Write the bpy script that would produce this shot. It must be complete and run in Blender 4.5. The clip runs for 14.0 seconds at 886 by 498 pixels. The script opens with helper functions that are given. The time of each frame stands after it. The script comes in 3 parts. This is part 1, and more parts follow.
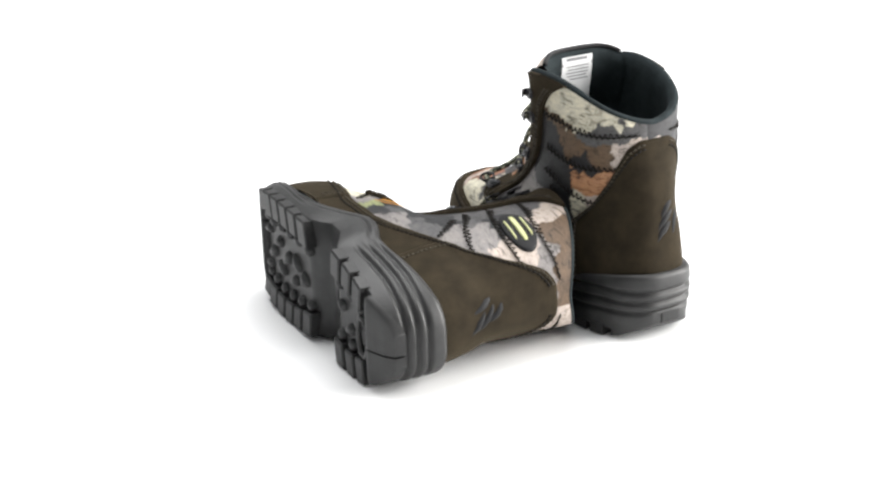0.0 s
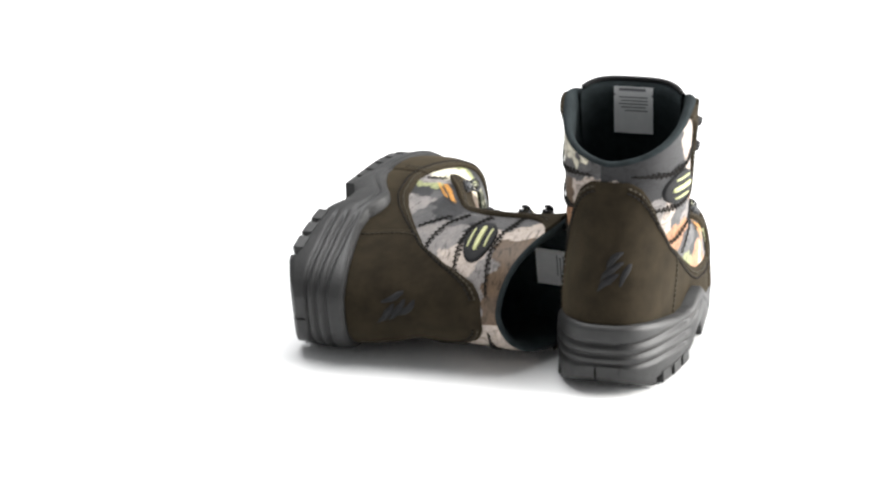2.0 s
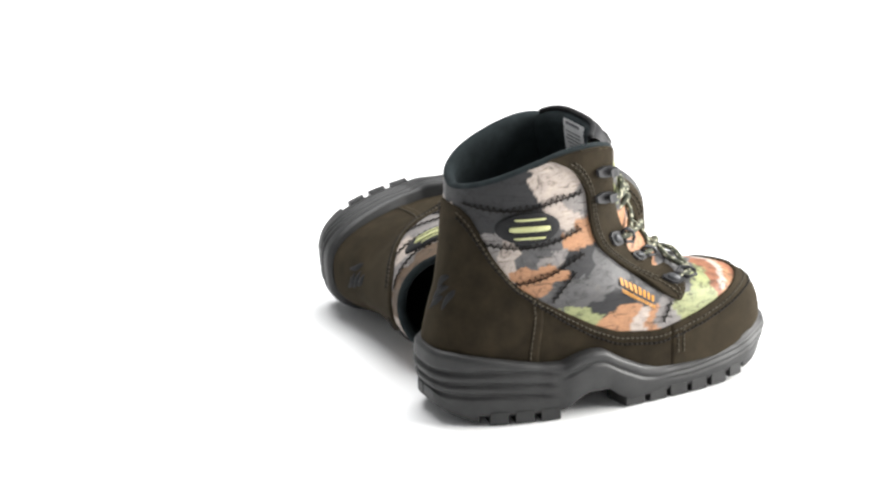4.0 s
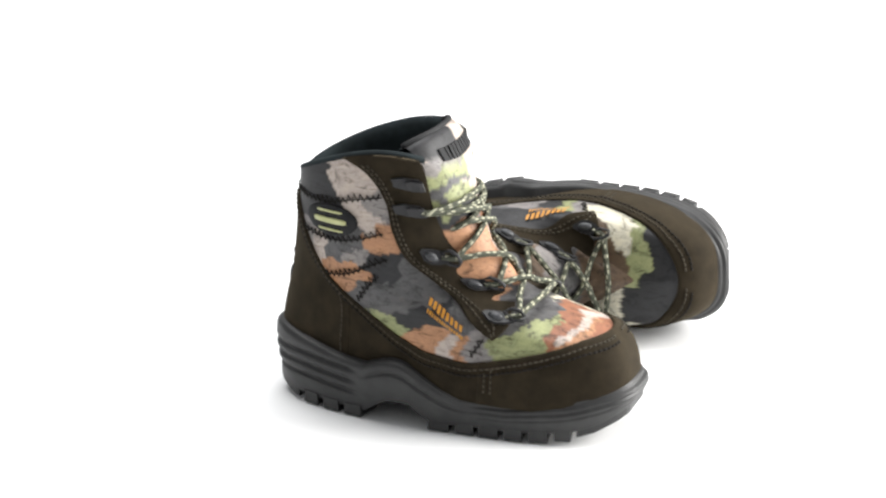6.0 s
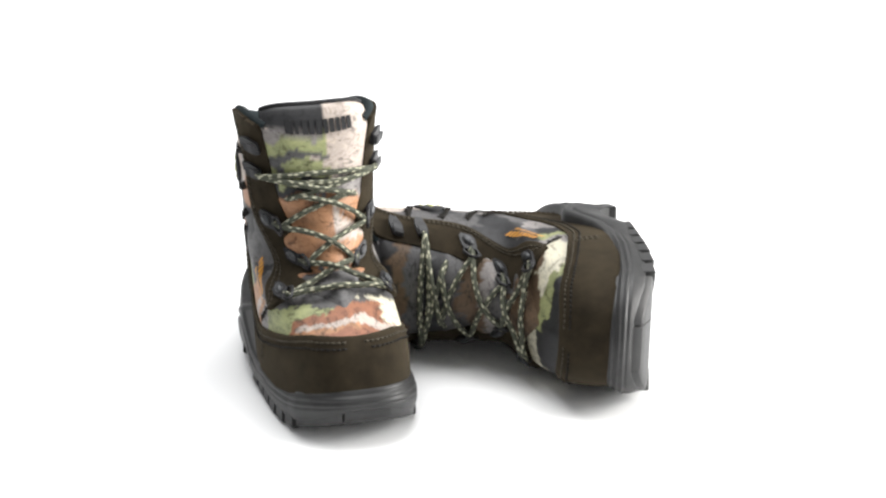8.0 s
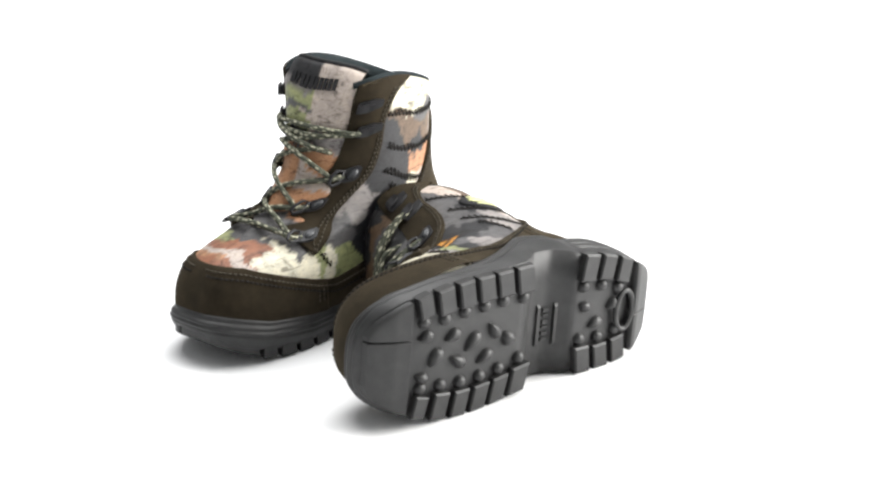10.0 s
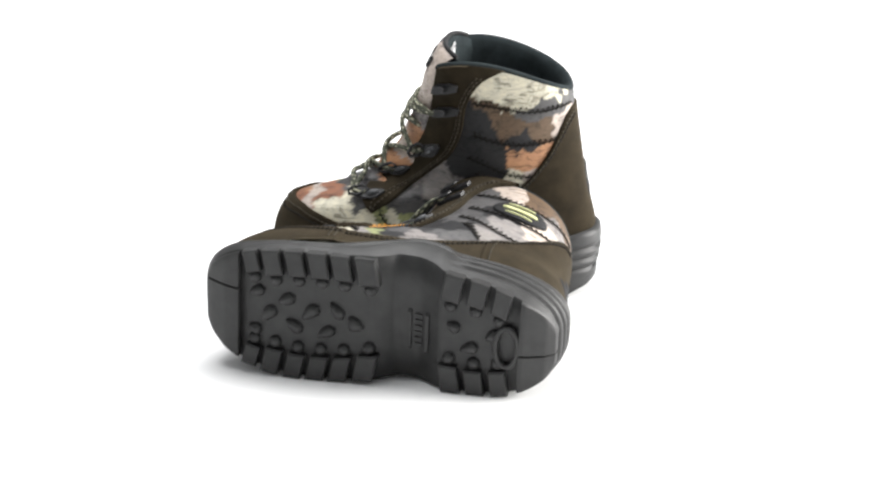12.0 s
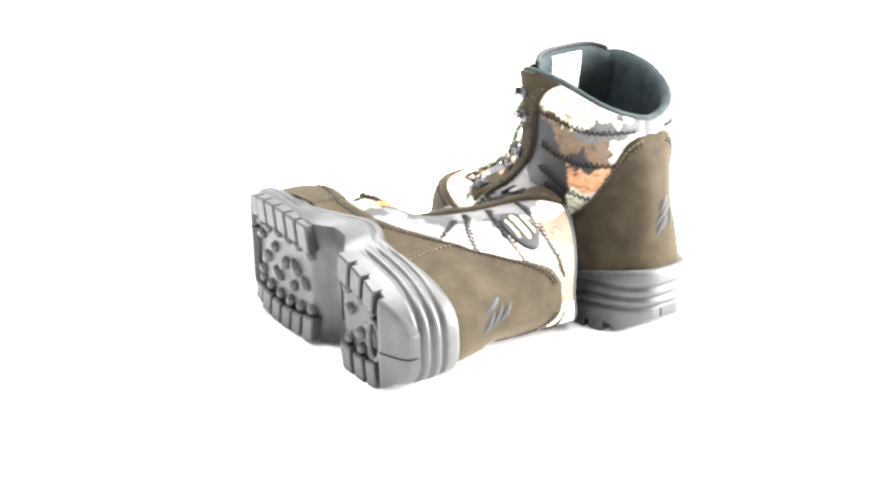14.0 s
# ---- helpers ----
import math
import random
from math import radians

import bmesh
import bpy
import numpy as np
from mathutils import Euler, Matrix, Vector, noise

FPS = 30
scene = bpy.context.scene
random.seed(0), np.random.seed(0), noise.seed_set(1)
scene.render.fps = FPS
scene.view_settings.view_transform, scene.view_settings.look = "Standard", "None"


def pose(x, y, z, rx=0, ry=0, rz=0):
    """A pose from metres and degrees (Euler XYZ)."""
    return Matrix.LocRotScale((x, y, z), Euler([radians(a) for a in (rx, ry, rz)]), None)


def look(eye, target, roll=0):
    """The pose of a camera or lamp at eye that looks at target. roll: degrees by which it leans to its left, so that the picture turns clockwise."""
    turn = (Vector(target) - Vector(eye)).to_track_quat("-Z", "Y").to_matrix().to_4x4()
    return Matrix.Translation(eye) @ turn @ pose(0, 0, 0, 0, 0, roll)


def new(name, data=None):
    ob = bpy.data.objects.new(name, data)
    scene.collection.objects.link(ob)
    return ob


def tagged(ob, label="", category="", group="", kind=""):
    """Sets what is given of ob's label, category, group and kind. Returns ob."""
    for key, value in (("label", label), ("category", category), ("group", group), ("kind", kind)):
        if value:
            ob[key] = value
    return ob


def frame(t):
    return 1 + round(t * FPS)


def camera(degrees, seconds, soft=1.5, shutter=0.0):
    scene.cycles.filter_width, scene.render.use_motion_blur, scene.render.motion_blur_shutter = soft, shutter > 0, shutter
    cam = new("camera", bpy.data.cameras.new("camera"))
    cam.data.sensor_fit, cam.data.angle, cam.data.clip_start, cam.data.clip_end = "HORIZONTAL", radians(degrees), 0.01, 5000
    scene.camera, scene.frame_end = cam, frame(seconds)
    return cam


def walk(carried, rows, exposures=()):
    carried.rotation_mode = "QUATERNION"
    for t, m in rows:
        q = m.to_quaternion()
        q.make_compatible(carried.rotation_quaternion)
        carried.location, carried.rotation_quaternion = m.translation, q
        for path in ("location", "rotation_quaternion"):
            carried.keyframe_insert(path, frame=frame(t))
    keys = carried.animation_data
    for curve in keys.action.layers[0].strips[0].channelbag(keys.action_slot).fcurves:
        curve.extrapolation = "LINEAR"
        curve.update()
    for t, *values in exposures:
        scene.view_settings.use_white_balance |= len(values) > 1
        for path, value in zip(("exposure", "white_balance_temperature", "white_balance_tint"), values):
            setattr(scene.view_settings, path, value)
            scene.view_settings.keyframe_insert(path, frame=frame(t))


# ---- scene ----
# ------------------------------------------------------------------ camera, fixed on its tripod
S = 1.56                    # metres from the lens's foot to the turntable's axis
K = S / 1000                # metres in one unit of the boot's own drawing
PAN, TILT, ROLL = radians(-0.69), radians(19.51), -0.68
EYE = Vector((0, -S, 0.4005 * S))
AIM = Vector((math.sin(PAN) * math.cos(TILT), math.cos(PAN) * math.cos(TILT), -math.sin(TILT)))
cam = camera(23.44, 14.0, soft=2.4)
walk(cam, [(0.0, look(EYE, EYE + AIM, ROLL)), (14.0, look(EYE, EYE + AIM, ROLL))],
     exposures=[(0.0, 0.0), (13.5, 0.0), (13.6, 0.2), (13.7, 0.6), (13.8, 1.2), (13.9, 1.8), (14.0, 2.2)])

# ------------------------------------------------------------------ studio light
world = bpy.data.worlds.new("studio")
scene.world = world
world.use_nodes = True
world.node_tree.nodes["Background"].inputs["Color"].default_value = (0.97, 0.985, 1.0, 1)
world.node_tree.nodes["Background"].inputs["Strength"].default_value = 0.38


def softbox(name, eye, target, sx, sy, watts, color):
    lamp = bpy.data.lights.new(name, "AREA")
    lamp.shape, lamp.size, lamp.size_y, lamp.energy, lamp.color = "RECTANGLE", sx, sy, watts, color
    ob = new(name, lamp)
    ob.matrix_basis = look(eye, target)
    return ob


softbox("softbox_key", (2.2, 0.1, 0.85), (0, 0, 0.05), 1.7, 1.7, 172, (1.0, 0.985, 0.96))
softbox("softbox_top", (-0.1, 0.5, 2.3), (0, 0.1, 0), 1.8, 1.8, 84, (1.0, 1.0, 1.0))


# ------------------------------------------------------------------ materials
def material(name, rough=0.6, metal=0.0, spec=0.5):
    m = bpy.data.materials.new(name)
    m.use_nodes = True
    b = m.node_tree.nodes["Principled BSDF"]
    b.inputs["Roughness"].default_value = rough
    b.inputs["Metallic"].default_value = metal
    b.inputs["Specular IOR Level"].default_value = spec
    return m, m.node_tree, b


def node(tree, kind, **values):
    n = tree.nodes.new(kind)
    for key, value in values.items():
        n.inputs[key].default_value = value
    return n


def coords(tree):
    return tree.nodes.new("ShaderNodeTexCoord").outputs["Object"]


def noise_of(tree, scale, detail=4.0, rough=0.6, vector=None, distort=0.0):
    n = node(tree, "ShaderNodeTexNoise", Scale=scale, Detail=detail, Roughness=rough, Distortion=distort)
    tree.links.new(vector or coords(tree), n.inputs["Vector"])
    return n.outputs["Fac"]


def ramp(tree, fac, stops, mode="LINEAR"):
    n = tree.nodes.new("ShaderNodeValToRGB")
    n.color_ramp.interpolation = mode
    el = n.color_ramp.elements
    while len(el) < len(stops):
        el.new(0.5)
    for e, (at, c) in zip(el, stops):
        e.position, e.color = at, (*c, 1)
    tree.links.new(fac, n.inputs["Fac"])
    return n.outputs["Color"]


def mix(tree, fac, a, b, blend="MIX"):
    n = tree.nodes.new("ShaderNodeMix")
    n.data_type, n.blend_type = "RGBA", blend
    for value, socket in ((fac, n.inputs["Factor"]), (a, n.inputs[6]), (b, n.inputs[7])):
        if isinstance(value, bpy.types.NodeSocket):
            tree.links.new(value, socket)
        else:
            socket.default_value = value if isinstance(value, float) else (*value, 1)
    return n.outputs[2]


def bump(tree, b, height, strength, distance):
    n = node(tree, "ShaderNodeBump", Strength=strength, Distance=distance)
    tree.links.new(height, n.inputs["Height"])
    tree.links.new(n.outputs["Normal"], b.inputs["Normal"])


def simple(name, dark, light, scale, rough, metal=0.0, spec=0.5, relief=0.2, fine=1500.0):
    """A surface of two close tones in cloudy patches, with fine relief."""
    m, tree, b = material(name, rough, metal, spec)
    tree.links.new(ramp(tree, noise_of(tree, scale), [(0.3, dark), (0.7, light)]), b.inputs["Base Color"])
    bump(tree, b, noise_of(tree, fine, 2.0), relief, 0.0004)
    return m


SUEDE = simple("suede", (0.0140, 0.0108, 0.0066), (0.0265, 0.0203, 0.0121), 70.0, 0.95, spec=0.12, relief=0.55, fine=1100.0)
tree = SUEDE.node_tree
tree.nodes["Principled BSDF"].inputs["Sheen Weight"].default_value = 0.10
tree.nodes["Principled BSDF"].inputs["Sheen Tint"].default_value = (0.5, 0.4, 0.25, 1)
RUBBER = simple("rubber", (0.013, 0.013, 0.0132), (0.0265, 0.0265, 0.0262), 60.0, 0.50, spec=0.42, relief=0.4, fine=700.0)
LINING = simple("lining", (0.012, 0.016, 0.0175), (0.021, 0.028, 0.030), 90.0, 0.9, spec=0.15, relief=0.5, fine=1600.0)
BLACK = simple("black_fabric", (0.006, 0.006, 0.007), (0.014, 0.014, 0.015), 120.0, 0.75, spec=0.3)
METAL = simple("black_metal", (0.008, 0.008, 0.009), (0.016, 0.016, 0.018), 150.0, 0.5, spec=0.35, relief=0.08)
RIVET = simple("gunmetal", (0.030, 0.032, 0.035), (0.050, 0.052, 0.056), 150.0, 0.45, metal=0.3, relief=0.08)
THREAD = simple("dark_thread", (0.006, 0.005, 0.004), (0.014, 0.012, 0.010), 200.0, 0.8, spec=0.2)
TANTHREAD = simple("brown_thread", (0.032, 0.027, 0.019), (0.066, 0.056, 0.040), 200.0, 0.8, spec=0.2)
LABEL = simple("white_label", (0.66, 0.67, 0.67), (0.78, 0.78, 0.78), 60.0, 0.7)
GREYPRINT = simple("grey_print", (0.16, 0.16, 0.17), (0.22, 0.22, 0.23), 60.0, 0.7)
LIME = simple("lime_rubber", (0.40, 0.41, 0.18), (0.52, 0.53, 0.27), 120.0, 0.5)
ORANGE = simple("orange_print", (0.46, 0.19, 0.012), (0.58, 0.26, 0.025), 200.0, 0.6)
WHITE = simple("white_sweep", (0.84, 0.845, 0.85), (0.86, 0.86, 0.86), 3.0, 0.7, spec=0.2, relief=0.02)


def camo_material():
    """Printed cloth: the patches come as a colour attribute, leaves, twigs and bark over them by noise."""
    m, tree, b = material("camouflage_cloth", 0.56, 0.0, 0.35)
    at = tree.nodes.new("ShaderNodeVertexColor")
    at.layer_name = "print"
    c = coords(tree)
    stretch = tree.nodes.new("ShaderNodeMapping")
    stretch.inputs["Rotation"].default_value = (0.2, 0.5, 0.15)
    stretch.inputs["Scale"].default_value = (55, 130, 230)
    tree.links.new(c, stretch.inputs["Vector"])
    bark = noise_of(tree, 1.0, 6.0, 0.65, stretch.outputs["Vector"], 1.2)
    twig = ramp(tree, bark, [(0.36, (0.28, 0.27, 0.26)), (0.44, (0.85, 0.85, 0.85)), (0.60, (1.0, 1.0, 1.0)), (0.72, (1.25, 1.2, 1.1))])
    blot = ramp(tree, noise_of(tree, 95.0, 6.0, 0.7, distort=0.8), [(0.34, (0.36, 0.34, 0.32)), (0.45, (0.98, 0.98, 0.98)), (0.62, (1.15, 1.13, 1.08))])
    vein = node(tree, "ShaderNodeTexVoronoi", Scale=70.0)
    vein.feature = "DISTANCE_TO_EDGE"
    tree.links.new(mix(tree, 0.06, c, noise_of(tree, 60.0)), vein.inputs["Vector"])
    lines = ramp(tree, vein.outputs["Distance"], [(0.0, (0.45, 0.43, 0.40)), (0.035, (1.0, 1.0, 1.0))])
    color = mix(tree, 0.85, at.outputs["Color"], twig, "MULTIPLY")
    color = mix(tree, 0.8, color, blot, "MULTIPLY")
    color = mix(tree, 0.35, color, lines, "MULTIPLY")
    tree.links.new(color, b.inputs["Base Color"])
    bump(tree, b, noise_of(tree, 1300.0, 2.0), 0.3, 0.0003)
    return m


CAMO = camo_material()


def lace_material():
    """Round cord, dark olive with cream flecks along it."""
    m, tree, b = material("lace_cord", 0.85, 0.0, 0.15)
    uv = tree.nodes.new("ShaderNodeTexCoord").outputs["UV"]
    stretch = tree.nodes.new("ShaderNodeMapping")
    stretch.inputs["Scale"].default_value = (1.0, 1.0, 1.0)
    tree.links.new(uv, stretch.inputs["Vector"])
    v = node(tree, "ShaderNodeTexVoronoi", Scale=1.0, Randomness=0.95)
    v.voronoi_dimensions = "2D"
    tree.links.new(stretch.outputs["Vector"], v.inputs["Vector"])
    fleck = ramp(tree, v.outputs["Distance"], [(0.0, (0.46, 0.45, 0.34)), (0.20, (0.36, 0.355, 0.26)), (0.30, (0.070, 0.074, 0.056))])
    fine = ramp(tree, noise_of(tree, 900.0, 2.0), [(0.3, (0.7, 0.7, 0.7)), (0.7, (1.2, 1.2, 1.2))])
    tree.links.new(mix(tree, 1.0, fleck, fine, "MULTIPLY"), b.inputs["Base Color"])
    bump(tree, b, noise_of(tree, 2500.0, 1.0), 0.5, 0.0004)
    return m


LACE = lace_material()


# ------------------------------------------------------------------ the white sweep that fills the view
def sweep():
    """A seamless sheet: floor under the boots, rising in a wide curve far behind them."""
    bm = bmesh.new()
    profile = [(-5.0, 0.0), (-2.0, 0.0), (0.0, 0.0), (2.0, 0.0), (3.5, 0.0)]
    profile += [(3.5 + 1.0 * math.sin(a), 1.0 - 1.0 * math.cos(a)) for a in np.linspace(0.1, math.pi / 2, 14)]
    profile += [(4.5, 2.0), (4.5, 3.5)]
    rows = [[bm.verts.new((x, y, z)) for x in np.linspace(-5, 5, 11)] for y, z in profile]
    for a, b in zip(rows, rows[1:]):
        for i in range(10):
            f = bm.faces.new((a[i], a[i + 1], b[i + 1], b[i]))
            f.smooth = True
    me = bpy.data.meshes.new("ground")
    bm.to_mesh(me)
    me.materials.append(WHITE)
    tagged(new("ground", me), "seamless white studio sweep under both boots", "floor", kind="structure")


sweep()

# ------------------------------------------------------------------ the boot's surface
# rings from the sole to the collar: back x, z, front x, z, half-widths near heel, waist and ball
RINGS = np.array([
    (0.0, 24, 169.5, 16, 28.0, 30, 32.5),
    (0.0, 38, 170.0, 26, 28.5, 30, 32.5),
    (2.0, 48, 168.5, 36, 28.5, 29.5, 31.5),
    (4.0, 56, 164.0, 45, 28.0, 28.5, 29.5),
    (5.5, 63, 154.0, 51.5, 27.0, 28.5, 27.0),
    (6.3, 70, 139.0, 55, 26.5, 27.5, 22.0),
    (7.3, 77, 124.0, 58.5, 26.5, 27.5, 23.0),
    (8.2, 84, 112.0, 66, 26.5, 28.0, 25.0),
    (9.2, 91, 102.5, 77, 27.0, 28.5, 28.0),
    (10.2, 99.5, 94.0, 92, 27.5, 29.0, 31.5),
    (10.9, 106.5, 88.0, 108, 28.0, 29.5, 34.5),
    (11.2, 111, 84.5, 121, 28.0, 30.0, 36.0)])


def ring_at(t):
    """The ring table at height t (0 sole, 1 collar), by a smooth curve through its rows."""
    t = np.clip(np.asarray(t, float), 0, 1) * (len(RINGS) - 1)
    i = np.clip(t.astype(int), 0, len(RINGS) - 2)
    f = (t - i)[..., None]
    p0, p1, p2, p3 = (RINGS[np.clip(i + k, 0, len(RINGS) - 1)] for k in (-1, 0, 1, 2))
    return p1 + 0.5 * f * (p2 - p0 + f * (2 * p0 - 5 * p1 + 4 * p2 - p3 + f * (3 * (p1 - p2) + p3 - p0)))


def skin(side, tau, t):
    """A point of the upper. side -1 outer, +1 inner; tau 0 heel to 1 toe; t 0 sole to 1 collar."""
    tau, t = np.broadcast_arrays(np.asarray(tau, float), np.asarray(t, float))
    xb, zb, xf, zf, w1, w2, w3 = np.moveaxis(ring_at(t), -1, 0)
    q = (1 - np.cos(np.pi * tau)) / 2
    s = np.clip(np.sin(np.pi * tau), 0, 1)
    la = (q - .55) * (q - .85) / ((.2 - .55) * (.2 - .85))
    lb = (q - .2) * (q - .85) / ((.55 - .2) * (.55 - .85))
    lc = (q - .2) * (q - .55) / ((.85 - .2) * (.85 - .55))
    w = np.clip(w1 * la + w2 * lb + w3 * lc, 8, 40)
    rise = np.clip((t - 0.62) / 0.38, 0, 1) ** 1.4
    z = zb + (zf - zb) * q + 13.0 * rise * s ** 1.25 * (0.58 + 0.58 * q)
    z = z + 6.5 * np.clip((q - .92) / .08, 0, 1) * np.clip(1 - t / .12, 0, 1)
    dome = np.exp(-((t - 0.42) / 0.12) ** 2) * np.clip((q - 0.6) / 0.4, 0, 1)
    power = 0.52 + 0.42 * dome + 0.20 * np.clip((q - .7) / .3, 0, 1) * np.clip(1 - t / .35, 0, 1) + 0.40 * np.clip((.4 - q) / .4, 0, 1) * (0.35 + 0.65 * t)
    power = power + 0.95 * np.clip((q - .42) / .45, 0, 1) * np.clip((t - .30) / .12, 0, 1) * np.clip((1.04 - t) / .3, 0, 1)
    y = w * s ** power
    low, high = np.clip(1 - t / .42, 0, 1), np.clip((t - .08) / .3, 0, 1) * np.clip((.8 - q) / .4, 0, 1)
    y = y + np.where(np.asarray(side) < 0, 4.0 * low * np.exp(-((q - .62) / .22) ** 2) + 3.0 * high, -0.8 * high) * s ** 0.6
    return np.stack([xb + (xf - xb) * q, side * y, z], -1)


def raised(side, tau, t, h):
    """The same point lifted h off the surface."""
    e = 1e-3
    tau, t, h = np.broadcast_arrays(np.asarray(tau, float), np.asarray(t, float), np.asarray(h, float))
    near = np.clip(tau, 0.003, 0.997)
    du = skin(side, near + e, t) - skin(side, near - e, t)
    dv = skin(side, near, np.minimum(t + e, 1)) - skin(side, near, np.maximum(t - e, 0))
    n = np.cross(du, dv) * -side
    n /= np.linalg.norm(n, axis=-1, keepdims=True) + 1e-9
    return skin(side, tau, t) + n * h[..., None]


def tau_at_width(side, t, width):
    """Towards the toe, where the ring at t is only so wide."""
    taus = np.linspace(0.55, 1.0, 400)
    y = np.abs(skin(side, taus, t)[:, 1])
    return taus[np.argmax(y < width)]


def tau_at_x(side, t, x):
    taus = np.linspace(0.0, 1.0, 400)
    return taus[np.argmax(skin(side, taus, t)[:, 0] > x)]


def t_at_line(side, tau, line):
    """Up the column tau, the height at which it crosses a line drawn on the side as (x, z)."""
    ts = np.linspace(0.0, 1.0, 300)
    p = skin(side, tau, ts)
    above = p[:, 2] > np.interp(p[:, 0], line[0], line[1])
    return ts[np.argmax(above)] if above.any() else 1.0


def t_at_z(side, x, z):
    """(tau, t) of the place on the side at that x and z."""
    taus, ts = np.meshgrid(np.linspace(0.02, 0.98, 120), np.linspace(0, 1, 120))
    p = skin(side, taus, ts)
    k = np.argmin((p[..., 0] - x) ** 2 + (p[..., 2] - z) ** 2)
    a, b = taus.flat[k], ts.flat[k]
    taus, ts = np.meshgrid(np.clip(a + np.linspace(-0.009, 0.009, 25), 0.01, 0.99), np.clip(b + np.linspace(-0.009, 0.009, 25), 0, 1))
    p = skin(side, taus, ts)
    k = np.argmin((p[..., 0] - x) ** 2 + (p[..., 2] - z) ** 2)
    return taus.flat[k], ts.flat[k]


MIRROR = [1.0]


def part(name, bm, mat, parent, label="", smooth=True):
    """Links a bmesh drawn in the boot's units as one mesh under a thing or part."""
    flip = MIRROR[0]
    for v in bm.verts:
        v.co = (v.co[0] * K, v.co[1] * K * flip, v.co[2] * K)
    if flip < 0:
        bmesh.ops.reverse_faces(bm, faces=bm.faces)
    for f in bm.faces:
        f.smooth = smooth
    me = bpy.data.meshes.new(name)
    bm.to_mesh(me)
    bm.free()
    me.materials.append(mat)
    ob = new(name, me)
    ob.parent = parent
    if label:
        ob["label"] = label
    return ob


def grid(bm, points, closed=False):
    """Faces over an array of points, rows by columns."""
    rows, cols = points.shape[:2]
    vs = [[bm.verts.new(points[i, j]) for j in range(cols)] for i in range(rows)]
    for i in range(rows - 1):
        for j in range(cols if closed else cols - 1):
            bm.faces.new((vs[i][j], vs[i][(j + 1) % cols], vs[i + 1][(j + 1) % cols], vs[i + 1][j]))
    return vs


def panel(bm, side, tau, t, height):
    """A leather patch over the upper: tau and t are rows by columns; its edges roll down to the cloth."""
    h = np.full(tau.shape, float(height))
    h[0], h[-1], h[:, 0], h[:, -1] = -0.5, -0.5, -0.5, -0.5
    pts = raised(side, tau, t, h)
    grid(bm, pts)
    bmesh.ops.recalc_face_normals(bm, faces=bm.faces)


def rolled(n):
    """Parameters from 0 to 1 with close rows at both ends, for a rolled edge."""
    a = np.linspace(0, 1, n)
    return np.concatenate([[0, 0.006, 0.018], 0.03 + 0.94 * a, [0.982, 0.994, 1]])


def tube(bm, path, radius, sides=8, uv=None, closed=False, turns=None):
    """A round cord along a path."""
    path = [Vector(p) for p in path]
    n = len(path)
    layer = bm.loops.layers.uv.verify() if uv else None
    rings, lengths, length = [], [], 0.0
    normal = None
    for i, p in enumerate(path):
        a = path[(i - 1) % n] if closed else path[max(i - 1, 0)]
        b = path[(i + 1) % n] if closed else path[min(i + 1, n - 1)]
        d = (b - a).normalized()
        if normal is None:
            normal = d.orthogonal().normalized()
        normal = (normal - d * normal.dot(d)).normalized()
        other = d.cross(normal)
        r = radius(i / max(n - 1, 1)) if callable(radius) else radius
        rings.append([bm.verts.new(p + r * (math.cos(k) * normal + math.sin(k) * other)) for k in np.linspace(0, 2 * math.pi, sides, endpoint=False)])
        if i:
            length += (p - path[i - 1]).length
        lengths.append(length)
    for i in range(n if closed else n - 1):
        j = (i + 1) % n
        for k in range(sides):
            f = bm.faces.new((rings[i][k], rings[i][(k + 1) % sides], rings[j][(k + 1) % sides], rings[j][k]))
            if layer:
                for loop, (l, s) in zip(f.loops, ((lengths[i], k), (lengths[i], k + 1), (lengths[j], k + 1), (lengths[j], k))):
                    loop[layer].uv = (l * uv, 4.0 * s / sides)
    if not closed:
        bm.faces.new(rings[0][::-1])
        bm.faces.new(rings[-1])


def smooth_path(points, per=6):
    """A smooth curve through the points."""
    p = np.array([points[0], *points, points[-1]], float)
    out = []
    for i in range(1, len(p) - 2):
        for f in np.linspace(0, 1, per, endpoint=False):
            p0, p1, p2, p3 = p[i - 1:i + 3]
            out.append(p1 + 0.5 * f * (p2 - p0 + f * (2 * p0 - 5 * p1 + 4 * p2 - p3 + f * (3 * (p1 - p2) + p3 - p0))))
    return out + [p[-1]]


def block(bm, corners, z0, z1, taper=0.8):
    """A lug: a polygon on the sole's plane, drawn down to z0 and slightly tapered."""
    c = np.mean(corners, 0)
    top = [bm.verts.new((x, y, z1)) for x, y in corners]
    mid = [bm.verts.new((x, y, z0 + 0.8)) for x, y in [c + (np.array(p) - c) * (taper + 0.08) for p in corners]]
    low = [bm.verts.new((x, y, z0)) for x, y in [c + (np.array(p) - c) * (taper - 0.06) for p in corners]]
    n = len(corners)
    for a, b in ((top, mid), (mid, low)):
        for i in range(n):
            bm.faces.new((a[i], a[(i + 1) % n], b[(i + 1) % n], b[i]))
    bm.faces.new(low)
    bm.faces.new(top[::-1])
    bmesh.ops.recalc_face_normals(bm, faces=bm.faces)


